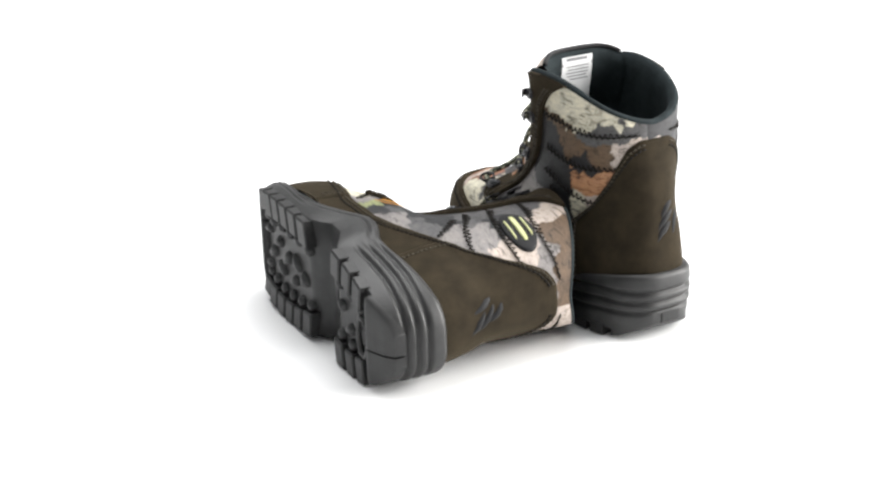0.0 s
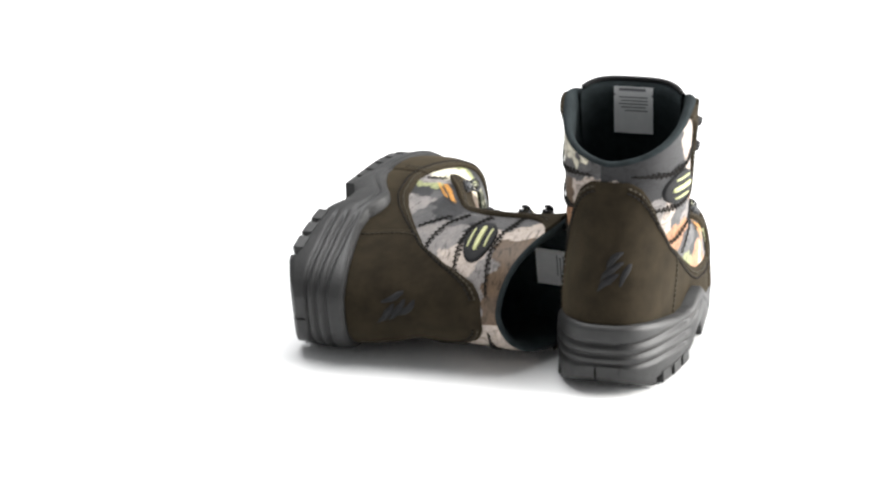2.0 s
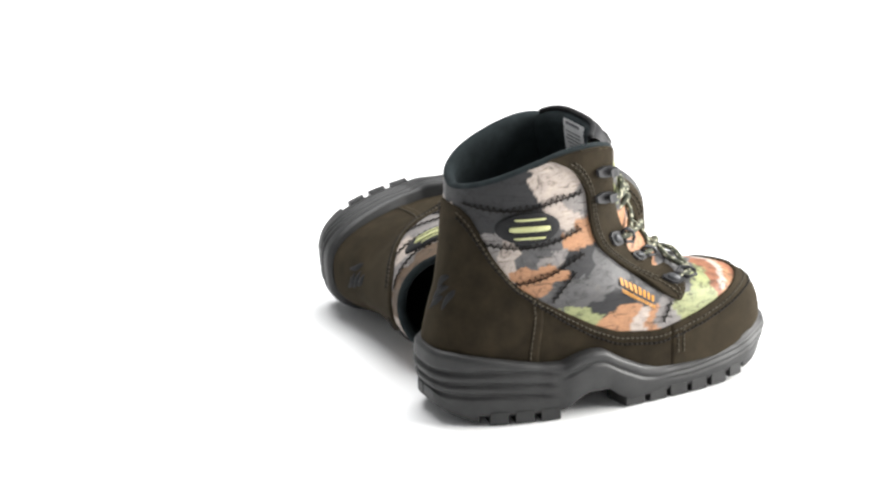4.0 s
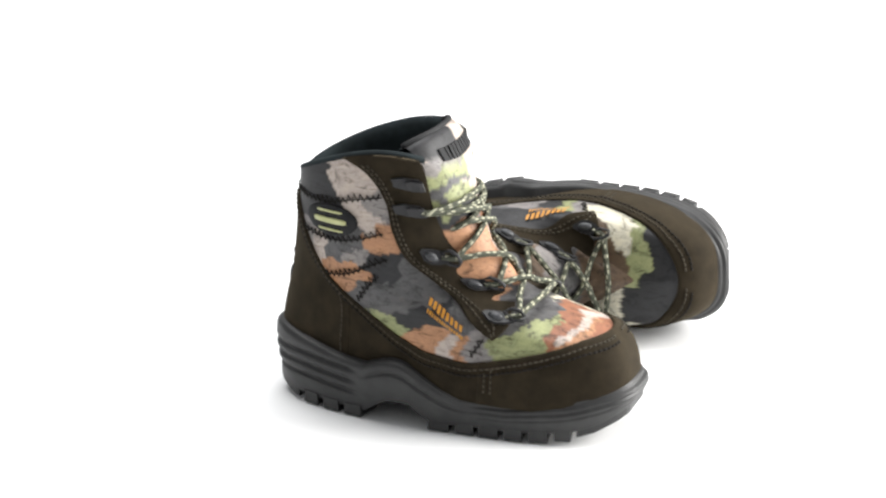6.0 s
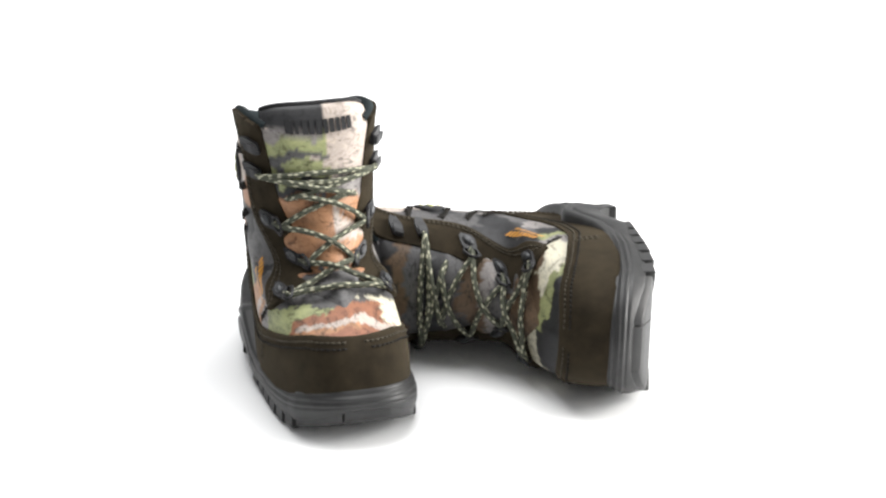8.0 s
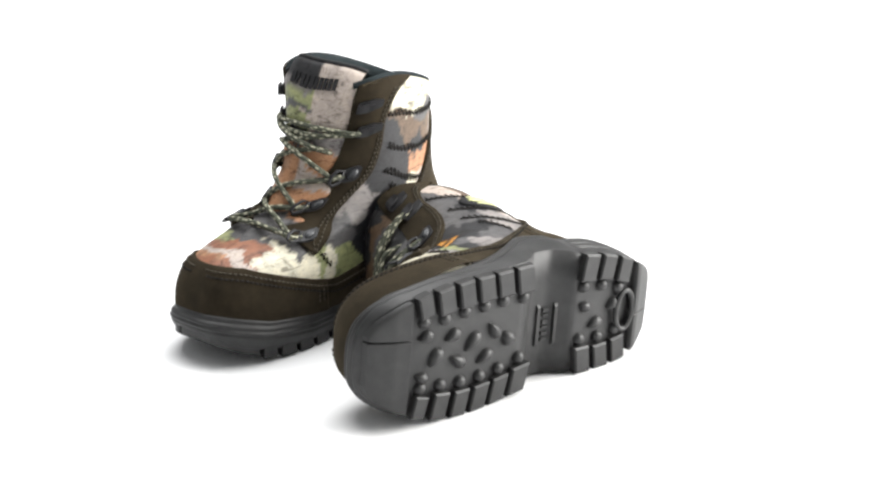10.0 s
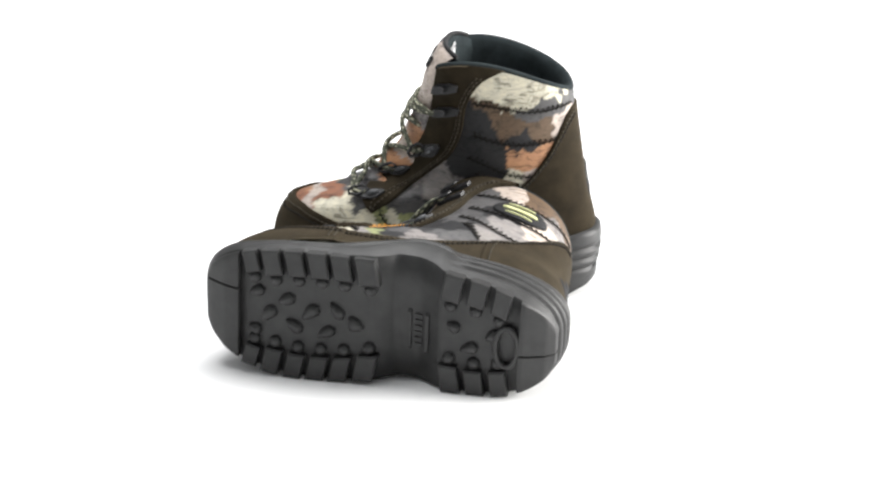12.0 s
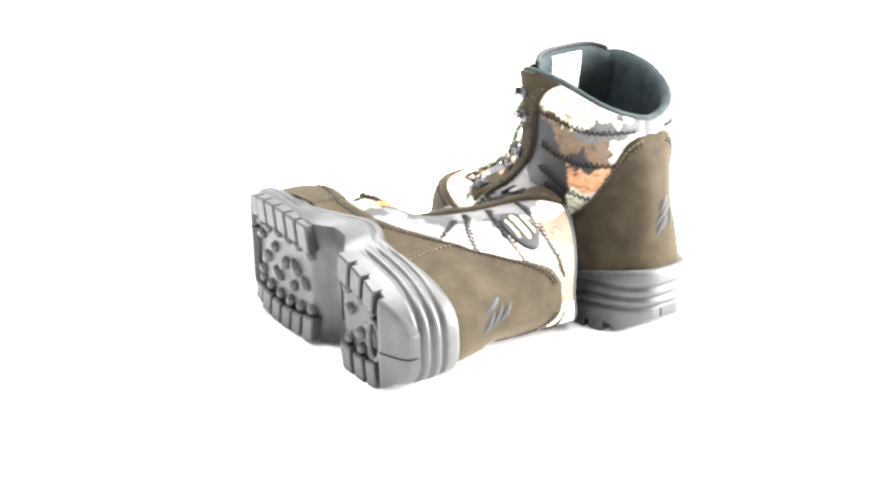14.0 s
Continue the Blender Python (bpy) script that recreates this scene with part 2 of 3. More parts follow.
# ------------------------------------------------------------------ sole
SOLE_X = np.array([-5, 3, 20, 42, 52, 60, 66, 72, 81, 92, 100, 120, 147, 160, 170, 176])
SOLE_TOP = np.array([37.5, 37, 34, 29.5, 29, 32, 33.5, 33, 27.5, 22, 20, 20, 23, 26.5, 29, 30])
BED_X = np.array([-5, 2, 12, 52, 58, 64, 75, 80, 86, 120, 138, 150, 160, 168, 176])
BED_Z = np.array([13, 7, 2.6, 2, 6, 9.2, 9.2, 5, 2, 2, 2.8, 4.6, 7.4, 11.5, 17])


def sole_edge(side, tau, grow=0.0):
    """The sole's outline."""
    q = (1 - np.cos(np.pi * np.asarray(tau, float))) / 2
    s = np.sin(np.pi * np.asarray(tau, float)).clip(0, 1)
    w = 31.6 + 2.4 * np.clip((q - .25) / .35, 0, 1) + 3.0 * np.clip((q - .6) / .3, 0, 1)
    w = w + (-6.0 * np.exp(-((q - .44) / .2) ** 2) if side > 0 else 3.4 * np.exp(-((q - .30) / .24) ** 2))
    x = -3.5 + 177.0 * q
    return np.stack([x + grow * (2 * q - 1), side * (w * s ** (0.53 + 0.10 * np.clip((.2 - q) / .2, 0, 1) + (0.18 if side < 0 else 0.10) * np.clip((q - .7) / .3, 0, 1)) + grow * s)], -1)


def bed(x):
    return np.interp(x, BED_X, BED_Z)


def outsole(boot):
    """The rubber shell: a ribbed wall round heel and toe, a hump at the waist, and the bed that carries the lugs."""
    n, rows = 130, 34
    taus = np.concatenate([np.linspace(0, 1, n), np.linspace(1, 0, n)[1:-1]])
    sides = np.array([-1] * n + [1] * (n - 2))
    edge = np.array([sole_edge(s, a) for s, a in zip(sides, taus)])
    out = np.array([sole_edge(s, a, 1.0) for s, a in zip(sides, taus)]) - edge
    x = edge[:, 0]
    low, high = bed(x) + 4.2, np.interp(x, SOLE_X, SOLE_TOP)
    pts = []
    for v in np.linspace(0, 1, rows):
        z = low + (high - low) * v
        d = -2.2 + 3.2 * np.sin(np.pi * np.clip(v * 0.62 + 0.12, 0, 1)) - 1.5 * np.clip((v - 0.93) / 0.07, 0, 1) - 3.2 * np.clip((v - 0.45) / 0.55, 0, 1) ** 1.5 * np.clip((x - 100) / 40, 0, 1)
        heel = np.clip((50 - x) / 8, 0, 1)
        for g in (9.5, 15.0, 20.5, 26.0):
            line = g + 2.0 + np.where(x < 20, 0, (20 - x) * 0.10) * (g > 12)
            d = d - 2.0 * heel * np.exp(-((z - line) / 1.1) ** 2) * (g > 12)
        toe = np.clip((x - 104) / 8, 0, 1)
        for g, deep in ((2.8, 0.9), (5.4, 0.9), (8.0, 0.7)):
            d = d - deep * toe * np.exp(-((z - (high - g)) / 0.7) ** 2)
        d = d + 0.7 * np.clip((x - 148) / 6, 0, 1) * np.clip((high - 1.5 - z) / 4, 0, 1)
        hump = np.clip((x - 50) / 6, 0, 1) * np.clip((108 - x) / 18, 0, 1)
        d = d + 1.3 * hump - 1.1 * hump * np.exp(-((z - (high - 5.5)) / 0.9) ** 2)
        pts.append(np.column_stack([edge + out * d[:, None], z]))
    pts = np.array(pts)
    bm = bmesh.new()
    vs = grid(bm, pts, closed=True)
    for ring in (vs[0], vs[-1]):
        a, b = ring[:n], [ring[0]] + ring[:n - 1:-1] + [ring[n - 1]]
        last = None
        for i in range(1, n - 1):
            strip = [a[i]]
            for f in (0.25, 0.5, 0.75):
                strip.append(bm.verts.new(a[i].co.lerp(b[i].co, f)))
            strip.append(b[i])
            if last:
                for k in range(4):
                    bm.faces.new((last[k], last[k + 1], strip[k + 1], strip[k]))
            else:
                for k in range(4):
                    bm.faces.new((ring[0], strip[k], strip[k + 1]))
            last = strip
        for k in range(4):
            bm.faces.new((ring[n - 1], last[k + 1], last[k]))
    bmesh.ops.recalc_face_normals(bm, faces=bm.faces)
    sole = part("outsole", bm, RUBBER, boot, "dark grey ribbed rubber outsole with deep lugs")
    # lugs along both edges, each with a round stud at its inner end
    for side in (-1, 1):
        for x0, x1, deep in ((18, 26, 12), (29.5, 37.5, 12), (41, 50, 13), (84, 94, 13), (97, 105.5, 12), (108.5, 117, 12), (120, 128.5, 12), (131.5, 140, 12), (143, 150, 10)):
            taus = np.linspace(0, 1, 600)
            e = sole_edge(side, taus, -0.2)
            a, b = (e[np.argmax(e[:, 0] > v)] for v in (x0, x1))
            shift = -2.5 if x0 > 80 else 2.0
            corners = [a, b, (b[0] + shift, b[1] - side * deep), (a[0] + shift, a[1] - side * deep)]
            bm = bmesh.new()
            z = float(bed((x0 + x1) / 2))
            block(bm, corners, z, z + 6.0, 0.97)
            part("lug", bm, RUBBER, sole, smooth=False)
            c = (np.array(corners[2]) + np.array(corners[3])) / 2 - np.array([0, side * 3.4])
            bm = bmesh.new()
            rings = [[bm.verts.new((c[0] + r * math.cos(k), c[1] + r * math.sin(k), z + h)) for k in np.linspace(0, 2 * math.pi, 12, endpoint=False)] for r, h in ((3.3, 5.4), (3.1, 3.2), (2.5, 2.0), (1.5, 1.3), (0.6, 1.1))]
            for p, q in zip(rings, rings[1:]):
                for j in range(12):
                    bm.faces.new((p[j], p[(j + 1) % 12], q[(j + 1) % 12], q[j]))
            bm.faces.new(rings[-1])
            bmesh.ops.recalc_face_normals(bm, faces=bm.faces)
            part("round_stud", bm, RUBBER, sole)
    # slanting drop-shaped ridges in the middle
    for x, y, length, wide, turn in ((27, -4, 8, 3.2, 0.5), (38, 4, 9, 3.2, 0.3), (46, -6, 7, 3.0, -0.5), (94, 1, 7, 4.6, 0.9), (103, -5, 10, 3.0, -0.9), (108, 7, 10, 3.0, 0.5),
                                     (116, -2, 11, 3.4, 0.8), (124, 6, 10, 3.0, -0.6), (128, -7, 9, 3.2, 0.4), (137, 2, 10, 3.4, 0.9), (143, -9, 8, 3.0, 0.3), (144, 11, 7, 3.0, -0.4)):
        bm = bmesh.new()
        z = float(bed(x))
        ahead, across = np.array([math.cos(turn), math.sin(turn)]), np.array([-math.sin(turn), math.cos(turn)])
        rows = []
        for f in np.linspace(-1, 1, 9):
            w = wide * (1 - f * f) ** 0.5 * (1 - 0.45 * f) + 0.05
            rows.append([np.array([x, y]) + ahead * f * length / 2 + across * w * g for g in (-1, -0.8, -0.35, 0.35, 0.8, 1)])
        lift = (5.2, 2.6, 1.2, 1.2, 2.6, 5.2)
        grid(bm, np.array([[(p[0], p[1], z + h + 1.6 * abs(f) ** 3) for p, h in zip(row, lift)] for row, f in zip(rows, np.linspace(-1, 1, 9))]))
        bmesh.ops.recalc_face_normals(bm, faces=bm.faces)
        part("ridge", bm, RUBBER, sole)
    # plain heel and toe pads, rounded at the rim and split by a slanting cut
    for x0, x1, name, cut in ((-2.0, 14.0, "heel_pad", 3.0), (152.5, 171.0, "toe_pad", -9.0)):
        taus = np.linspace(0, 1, 1500)
        outline = {side: sole_edge(side, taus, -0.9) for side in (-1, 1)}
        for lo, hi in ((-1.0, cut - 0.5), (cut + 0.5, 1.0)):
            rows = []
            for f in (1 - np.cos(np.linspace(0, math.pi, 22))) / 2:
                x = x0 + (x1 - x0) * f
                y0, y1 = (float(np.interp(x, outline[side][:, 0], outline[side][:, 1])) for side in (-1, 1))
                left = y0 if lo == -1.0 else min(max(lo, y0), y1)
                right = y1 if hi == 1.0 else max(min(hi, y1), y0)
                row = []
                for v in np.concatenate([[0.0, 0.0, 0.02, 0.07], np.linspace(0.14, 0.86, 9), [0.93, 0.98, 1.0, 1.0]]):
                    y = left + (right - left) * v
                    out = max(-y / -y0 if y < 0 else y / y1, 0.0) if y1 > 0.5 else 1.0
                    row.append((x, y, bed(x) + 0.3 + 0.8 * min(abs(out), 1.0) ** 10))
                row[0] = (row[0][0], row[0][1], bed(x) + 6.0)
                row[-1] = (row[-1][0], row[-1][1], bed(x) + 6.0)
                rows.append(row)
            rows = [[(p[0], p[1], bed(p[0]) + 6.0) for p in rows[0]]] + rows + [[(p[0], p[1], bed(p[0]) + 6.0) for p in rows[-1]]]
            bm = bmesh.new()
            grid(bm, np.array(rows))
            bmesh.ops.recalc_face_normals(bm, faces=bm.faces)
            part(name, bm, RUBBER, sole)
    # ring-shaped ridge in the heel
    bm = bmesh.new()
    tube(bm, [(20 + 5.5 * math.cos(k), 10 * math.sin(k), 4.4) for k in np.linspace(0, 2 * math.pi, 28, endpoint=False)], 1.5, 7, closed=True)
    part("ring_ridge", bm, RUBBER, sole)
    # framed plate under the waist with worn, unreadable marks
    for corners, z0 in (([(59, -8), (61, -8), (61, 12), (59, 12)], 10.0), ([(68, -8), (70, -8), (70, 12), (68, 12)], 12.3)):
        bm = bmesh.new()
        block(bm, corners, z0, z0 + 3, 0.97)
        part("plate_rim", bm, RUBBER, sole, smooth=False)
    for n_bar, wide in enumerate((2.2, 1.4, 2.4, 1.2, 2.0, 1.8)):
        bm = bmesh.new()
        y = -6.5 + n_bar * 3.0
        block(bm, [(62.6, y), (66.4, y), (66.4, y + wide), (62.6, y + wide)], 12.3, 15, 0.97)
        part("print_bar", bm, RUBBER, sole, smooth=False)
    return sole


# ------------------------------------------------------------------ camouflage print
INK = {"b": (0.42, 0.36, 0.32), "w": (0.58, 0.55, 0.44), "g": (0.080, 0.078, 0.080), "k": (0.017, 0.017, 0.019), "o": (0.37, 0.19, 0.10),
       "r": (0.24, 0.10, 0.055), "v": (0.25, 0.27, 0.13), "n": (0.10, 0.065, 0.04), "m": (0.21, 0.195, 0.19)}


def print_colour(p, seeds):
    """The print's ink at a point: that of the nearest patch, by patches with ragged borders."""
    v = Vector((p[0] * 0.06, p[1] * 0.06, p[2] * 0.06))
    wob = Vector(noise.noise_vector(v)) * 7 + Vector(noise.noise_vector(v * 3.1)) * 4.0 + Vector(noise.noise_vector(v * 8.3)) * 1.0
    best, ink = 1e9, "b"
    for side, x, z, c in seeds:
        if side and side * p[1] < -4:
            continue
        d = (p[0] + wob[0] - x) ** 2 * 0.8 + (p[2] + wob[2] - z) ** 2 * 1.2
        if d < best:
            best, ink = d, c
    return INK[ink]


def seeds_of(text, side):
    """Patches written as 'x,z,ink'."""
    rows = [s.split(",") for s in text.split()]
    return [(side, float(x), float(z), c) for x, z, c in rows]


PRINT_SHINE_STANDING = (
    seeds_of("15,108,k 30,112,k 41,116,b 55,115,b 22,98,k 35,94,k 52,98,b 60,104,m 58,88,o 30,84,b 18,86,m 44,84,g 36,74,o 48,70,o 26,72,b 60,76,k 72,68,g 56,60,g 64,50,v 72,54,k 80,56,k 86,46,o 92,42,b 66,62,g 52,78,m 40,80,g "
             "100,42,o 106,42,m 100,56,g", -1)
    # 147,54,b is the toe's pale gloss highlight, painted in among the brown print
    + seeds_of("112,46,m 118,45,v 126,47,v 134,50,v 140,53,r 147,54,b 152,51,o 157,50,r 162,48,r 122,56,g 128,57,g", -1)
    # 149,53,b carries the painted toe highlight over to the inner side
    + seeds_of("118,42,w 128,46,w 138,48,w 110,44,v 104,44,w 98,50,g 92,42,v 80,50,k 70,60,k 60,72,k 50,78,k 30,112,w 45,118,w 24,104,g 34,96,n 46,96,n 54,92,k 19,97,b 26,94,n 28,100,g 34,86,k 36,78,o 27,80,o 39,66,w 30,66,b "
               "44,66,k 76,64,m 142,54,r 149,53,b 156,51,r 122,58,g", 1))
PRINT_FALLEN = (
    seeds_of("16,108,n 20,101,m 30,112,n 42,112,b 52,108,g 24,96,b 34,96,b 46,90,k 56,92,g 28,84,b 36,78,m 44,76,m 54,76,g 60,66,k 48,68,m 66,58,g 74,60,k 76,50,m 84,52,g 90,46,k 98,46,v 106,45,m 100,56,k", -1)
    + seeds_of("116,44,w 124,48,w 134,50,w 140,48,v 146,44,k 150,49,k 136,53,v 156,49,k 122,56,n 130,57,n", -1)
    + seeds_of("118,42,k 128,46,w 138,48,k 104,44,g 92,42,v 80,50,k 70,60,m 60,72,k 50,78,g 30,112,b 45,118,k 24,104,b 34,96,k 46,96,b 54,92,n 24,88,b 40,76,g 32,70,b 148,53,k 156,51,k", 1))
TONGUE_STANDING = (seeds_of("118,66,g 112,70,o 108,76,o 104,84,o 98,92,o 95,100,k 92,106,v 90,112,g 89,118,v 87,124,m 84,132,k", -1)
                   + seeds_of("118,66,g 112,70,o 108,76,o 104,84,b 98,92,o 95,99,m 91,108,b 88,118,b 86,124,b 84,132,b", 1))
TONGUE_FALLEN = seeds_of("118,66,n 112,70,g 108,76,m 104,84,n 98,92,g 95,100,k 92,108,g 90,116,n 88,124,k 84,132,g", 0)


def cloth(name, pts, seeds, parent, label, closed=False):
    """A printed cloth surface from rows by columns of points."""
    bm = bmesh.new()
    vs = grid(bm, pts, closed)
    bmesh.ops.recalc_face_normals(bm, faces=bm.faces)
    layer = bm.loops.layers.float_color.new("print")
    inks = {v: (*print_colour(v.co, seeds), 1) for v in bm.verts}
    for f in bm.faces:
        for loop in f.loops:
            loop[layer] = inks[loop.vert]
    return part(name, bm, CAMO, parent, label)


# ------------------------------------------------------------------ seams
def dashes(name, boot, side, path, mat, gap=2.5, length=1.7, width=0.48, lift=1.3, label=""):
    """A row of stitches along a path of (tau, t)."""
    pts = np.array([raised(side, a, b, lift) for a, b in path])
    seg = np.linalg.norm(np.diff(pts, axis=0), axis=1)
    run = np.concatenate([[0], np.cumsum(seg)])
    bm = bmesh.new()
    for d in np.arange(0, run[-1] - length, gap):
        ends = [np.array([np.interp(d + e, run, pts[:, k]) for k in range(3)]) for e in (0, length / 2, length)]
        ends[1] = ends[1] + (ends[1] - np.array([70, 0, 60])) * 0.004
        tube(bm, ends, width, 5)
    return part(name, bm, mat, boot, label)


def zigzag(boot, side, path, amp=2.8, step=3.0):
    """A coarse zigzag seam in black thread over the cloth, on a path of (x, z)."""
    way = smooth_path([(x, 0, z) for x, z in path], 12)
    pts = []
    for i, p in enumerate(way):
        pts.append(raised(side, *t_at_z(side, p[0], p[2]), 0.5))
    pts = np.array(pts)
    seg = np.linalg.norm(np.diff(pts, axis=0), axis=1)
    run = np.concatenate([[0], np.cumsum(seg)])
    at = lambda d: np.array([np.interp(d, run, pts[:, j]) for j in range(3)])
    bm = bmesh.new()
    line = [at(d) for d in np.arange(0, run[-1], 1.2)]
    if len(line) > 3:
        tube(bm, line, 0.26, 5)
    teeth = []
    for k, d in enumerate(np.arange(0.6, run[-1] - 0.6, step / 2)):
        ahead = at(d + 0.5) - at(d - 0.5)
        up = np.cross(ahead / (np.linalg.norm(ahead) + 1e-9), np.array([0.0, float(-side), 0.0]))
        up *= math.copysign(1.0, up[2] + 1e-6)
        teeth.append(at(d) + up * (amp * (0.75 + 0.25 * math.sin(3.7 * k)) if k % 2 else -0.35 * amp) + np.array([0, side * 0.25, 0]))
    if len(teeth) > 2:
        tube(bm, teeth, 0.38, 5)
    part("zigzag_seam", bm, THREAD, boot, "black zigzag seam")


# ------------------------------------------------------------------ the boot
LOW_LINE = {-1: (np.array([-5, 11.5, 14, 17.5, 22, 31, 42, 55, 68, 81, 102, 115, 133, 150, 160, 166, 180]),
                 np.array([103.5, 103, 99.5, 91, 81, 68, 60, 52, 44.5, 39, 36.5, 39, 43, 48, 49, 47, 40.0])),
            1: (np.array([-5, 11.5, 14, 17.5, 22, 31, 42, 55, 68, 81, 102, 115, 133, 150, 160, 166, 180]),
                np.array([103.5, 103, 99.5, 91, 81, 68, 58, 48, 41, 36, 33, 36, 42, 48, 49, 47, 40.0]))}
EYES = ((113.0, 55.5, "ring"), (98.5, 67.0, "ring"), (81.5, 81.5, "ring"), (73.5, 104.0, "hook"), (73.5, 116.5, "hook"))  # rivets: x, z, kind


STAY_BACK = [(114, 48), (105.5, 53), (95, 61), (82.5, 71), (71.5, 81.5), (66, 94), (63.5, 108), (56, 120), (43, 127)]
STAY_FRONT = [(119.5, 54.5), (111, 63.5), (102, 71.5), (94, 78.5), (88, 86), (83.5, 97), (81, 108), (79.5, 119), (77.5, 129)]


def stay_edge(side, points, v):
    """(tau, t) along one edge of the lace panel."""
    way = np.array(smooth_path([(x, 0, z) for x, z in points], 8))
    k = np.linspace(0, 1, len(way))
    spots = np.array([t_at_z(side, p[0], p[2]) for p in way])
    return np.stack([np.interp(v, k, spots[:, 0]), np.interp(v, k, spots[:, 1])], -1)


def boot(mirror, seeds, tongue_seeds, m, label):
    MIRROR[0] = mirror
    base = tagged(new("hiking_boot"), label, "boot", group="pair of boots")
    base.empty_display_size = 0.05
    outsole(base)

    # cloth body, both halves in one sheet
    n, rows = 150, 110
    ts = np.linspace(0, 0.995, rows)
    a = np.linspace(0, 1, n)
    ring = np.concatenate([skin(-1, a[None, :], ts[:, None]), skin(1, a[None, -2:0:-1], ts[:, None])], 1)
    cloth("body", ring, seeds, base, "camouflage-printed cloth body", closed=True)

    # padded lining: rolled collar, inside wall, insole
    bm = bmesh.new()
    col = np.concatenate([np.linspace(0.0, 0.84, 80)])
    def rim(side, inset, drop):
        p = skin(side, col, 1.0)
        c = np.array([52.0, 0, 0])
        way = p - c
        way[:, 2] = 0
        way /= np.linalg.norm(way, axis=1, keepdims=True)
        p = p - way * inset
        p[:, 2] = p[:, 2] - drop
        return p
    prof = [(0.2, 1.6), (-0.3, 0.3), (0.3, -0.8), (1.6, -1.4), (3.6, -0.6), (5.0, 1.8), (5.8, 6.0), (5.5, 14.0), (5.0, 28.0)]
    strips = []
    for inset, drop in prof:
        o, i = rim(-1, inset, drop), rim(1, inset, drop)
        strips.append(np.concatenate([o[::-1], i[1:]]))
    floor = strips[-1].copy()
    floor[:, 2] = 42
    strips.append(floor)
    mid = floor.copy()
    mid[:, 1] *= 0.02
    strips.append(mid)
    grid(bm, np.array(strips))
    part("collar_lining", bm, LINING, base, "dark padded collar lining")

    # suede: heel counter, side guards, toe cap
    def suede_columns(side, tau, h, open_start, open_end):
        """Points of a patch that reaches from the sole to the cloth's lower line; its free edges roll down."""
        top = np.array([t_at_line(side, x, LOW_LINE[side]) for x in tau])
        soft = top.copy()
        soft[2:-2] = (top[:-4] + top[1:-3] + top[2:-2] + top[3:-1] + top[4:]) / 5
        v = np.concatenate([np.linspace(0, 0.96, 26), [0.985, 0.995, 1.0]])
        T = v[:, None] * soft[None, :]
        A = np.repeat(tau[None, :], len(v), 0)
        hh = np.full(A.shape, h)
        hh[-1], hh[-2] = -0.4, h * 0.75
        if open_start:
            hh[:, 0], hh[:, 1] = -0.4, h * 0.7
        if open_end:
            hh[:, -1], hh[:, -2] = -0.4, h * 0.7
        for inset in (0.028, 0.052):
            path = [(x, max(y - inset, 0.01)) for x, y in zip(tau[2:-2], soft[2:-2]) if 0.05 < x < 0.9985]
            dashes("stitching", base, side, path, TANTHREAD if inset < 0.04 else THREAD, lift=h + 0.1)
        return raised(side, A, T, hh)

    ends = np.concatenate([[0, 0.006, 0.018], np.linspace(0.03, 1, 70)])
    for name, tau, h, text in (("heel_counter", 0.335 * (1 - ends), 1.3, "dark brown suede heel counter"), ("toe_cap", 0.585 + 0.415 * ends, 1.5, "dark brown suede toe cap")):
        halves = [suede_columns(side, tau, h, True, False) for side in (-1, 1)]
        for half in halves:
            half[:, -1, 1] = 0.0
        bm = bmesh.new()
        grid(bm, np.concatenate([halves[0], halves[1][:, -2::-1]], 1))
        bmesh.ops.recalc_face_normals(bm, faces=bm.faces)
        part(name, bm, SUEDE, base, text)
    for side in (-1, 1):
        line = LOW_LINE[side]
        bm = bmesh.new()
        grid(bm, suede_columns(side, 0.325 + 0.275 * rolled(60), 0.9, True, True))
        bmesh.ops.recalc_face_normals(bm, faces=bm.faces)
        part("side_guard", bm, SUEDE, base, "dark brown suede side guard")
        # seam lines down the guard's joints
        for x in (0.315, 0.60, 0.612):
            top = t_at_line(side, x, line)
            dashes("stitching", base, side, [(x, y) for y in np.linspace(0.05, max(top - 0.03, 0.08), 30)], TANTHREAD, lift=1.5)

    # lace panels with their rings and hooks
    eyes = {}
    for side in (-1, 1):
        v, u = rolled(60), rolled(24)
        back, front = stay_edge(side, STAY_BACK, v), stay_edge(side, STAY_FRONT, v)
        both = back[:, None, :] + (front - back)[:, None, :] * u[None, :, None]
        bm = bmesh.new()
        panel(bm, side, both[..., 0], np.minimum(both[..., 1], 0.997), 2.0)
        part("lace_panel", bm, SUEDE, base, "dark brown suede lace panel")
        for k in (0.09, 0.16):
            dashes("stitching", base, side, [tuple(b + (f - b) * k) for b, f in zip(back[3:-6], front[3:-6])], TANTHREAD, lift=2.1)
        eyes[side] = []
        for ex, ez, kind in EYES:
            f, t = t_at_z(side, ex, ez)
            e1 = raised(side, f + 0.03, t, 2.0) - raised(side, f - 0.02, t, 2.0)
            e1 /= np.linalg.norm(e1)
            c = raised(side, f, t, 2.2) + e1 * (5.6 if kind == "ring" else 2.0)
            e2 = raised(side, f, min(t + 0.02, 1.0), 2.0) - raised(side, f, t - 0.02, 2.0)
            e2 /= np.linalg.norm(e2)
            nn = np.cross(e1, e2) * -side
            nn /= np.linalg.norm(nn)
            at = lambda x, y, z: c + e1 * x + e2 * y + nn * z
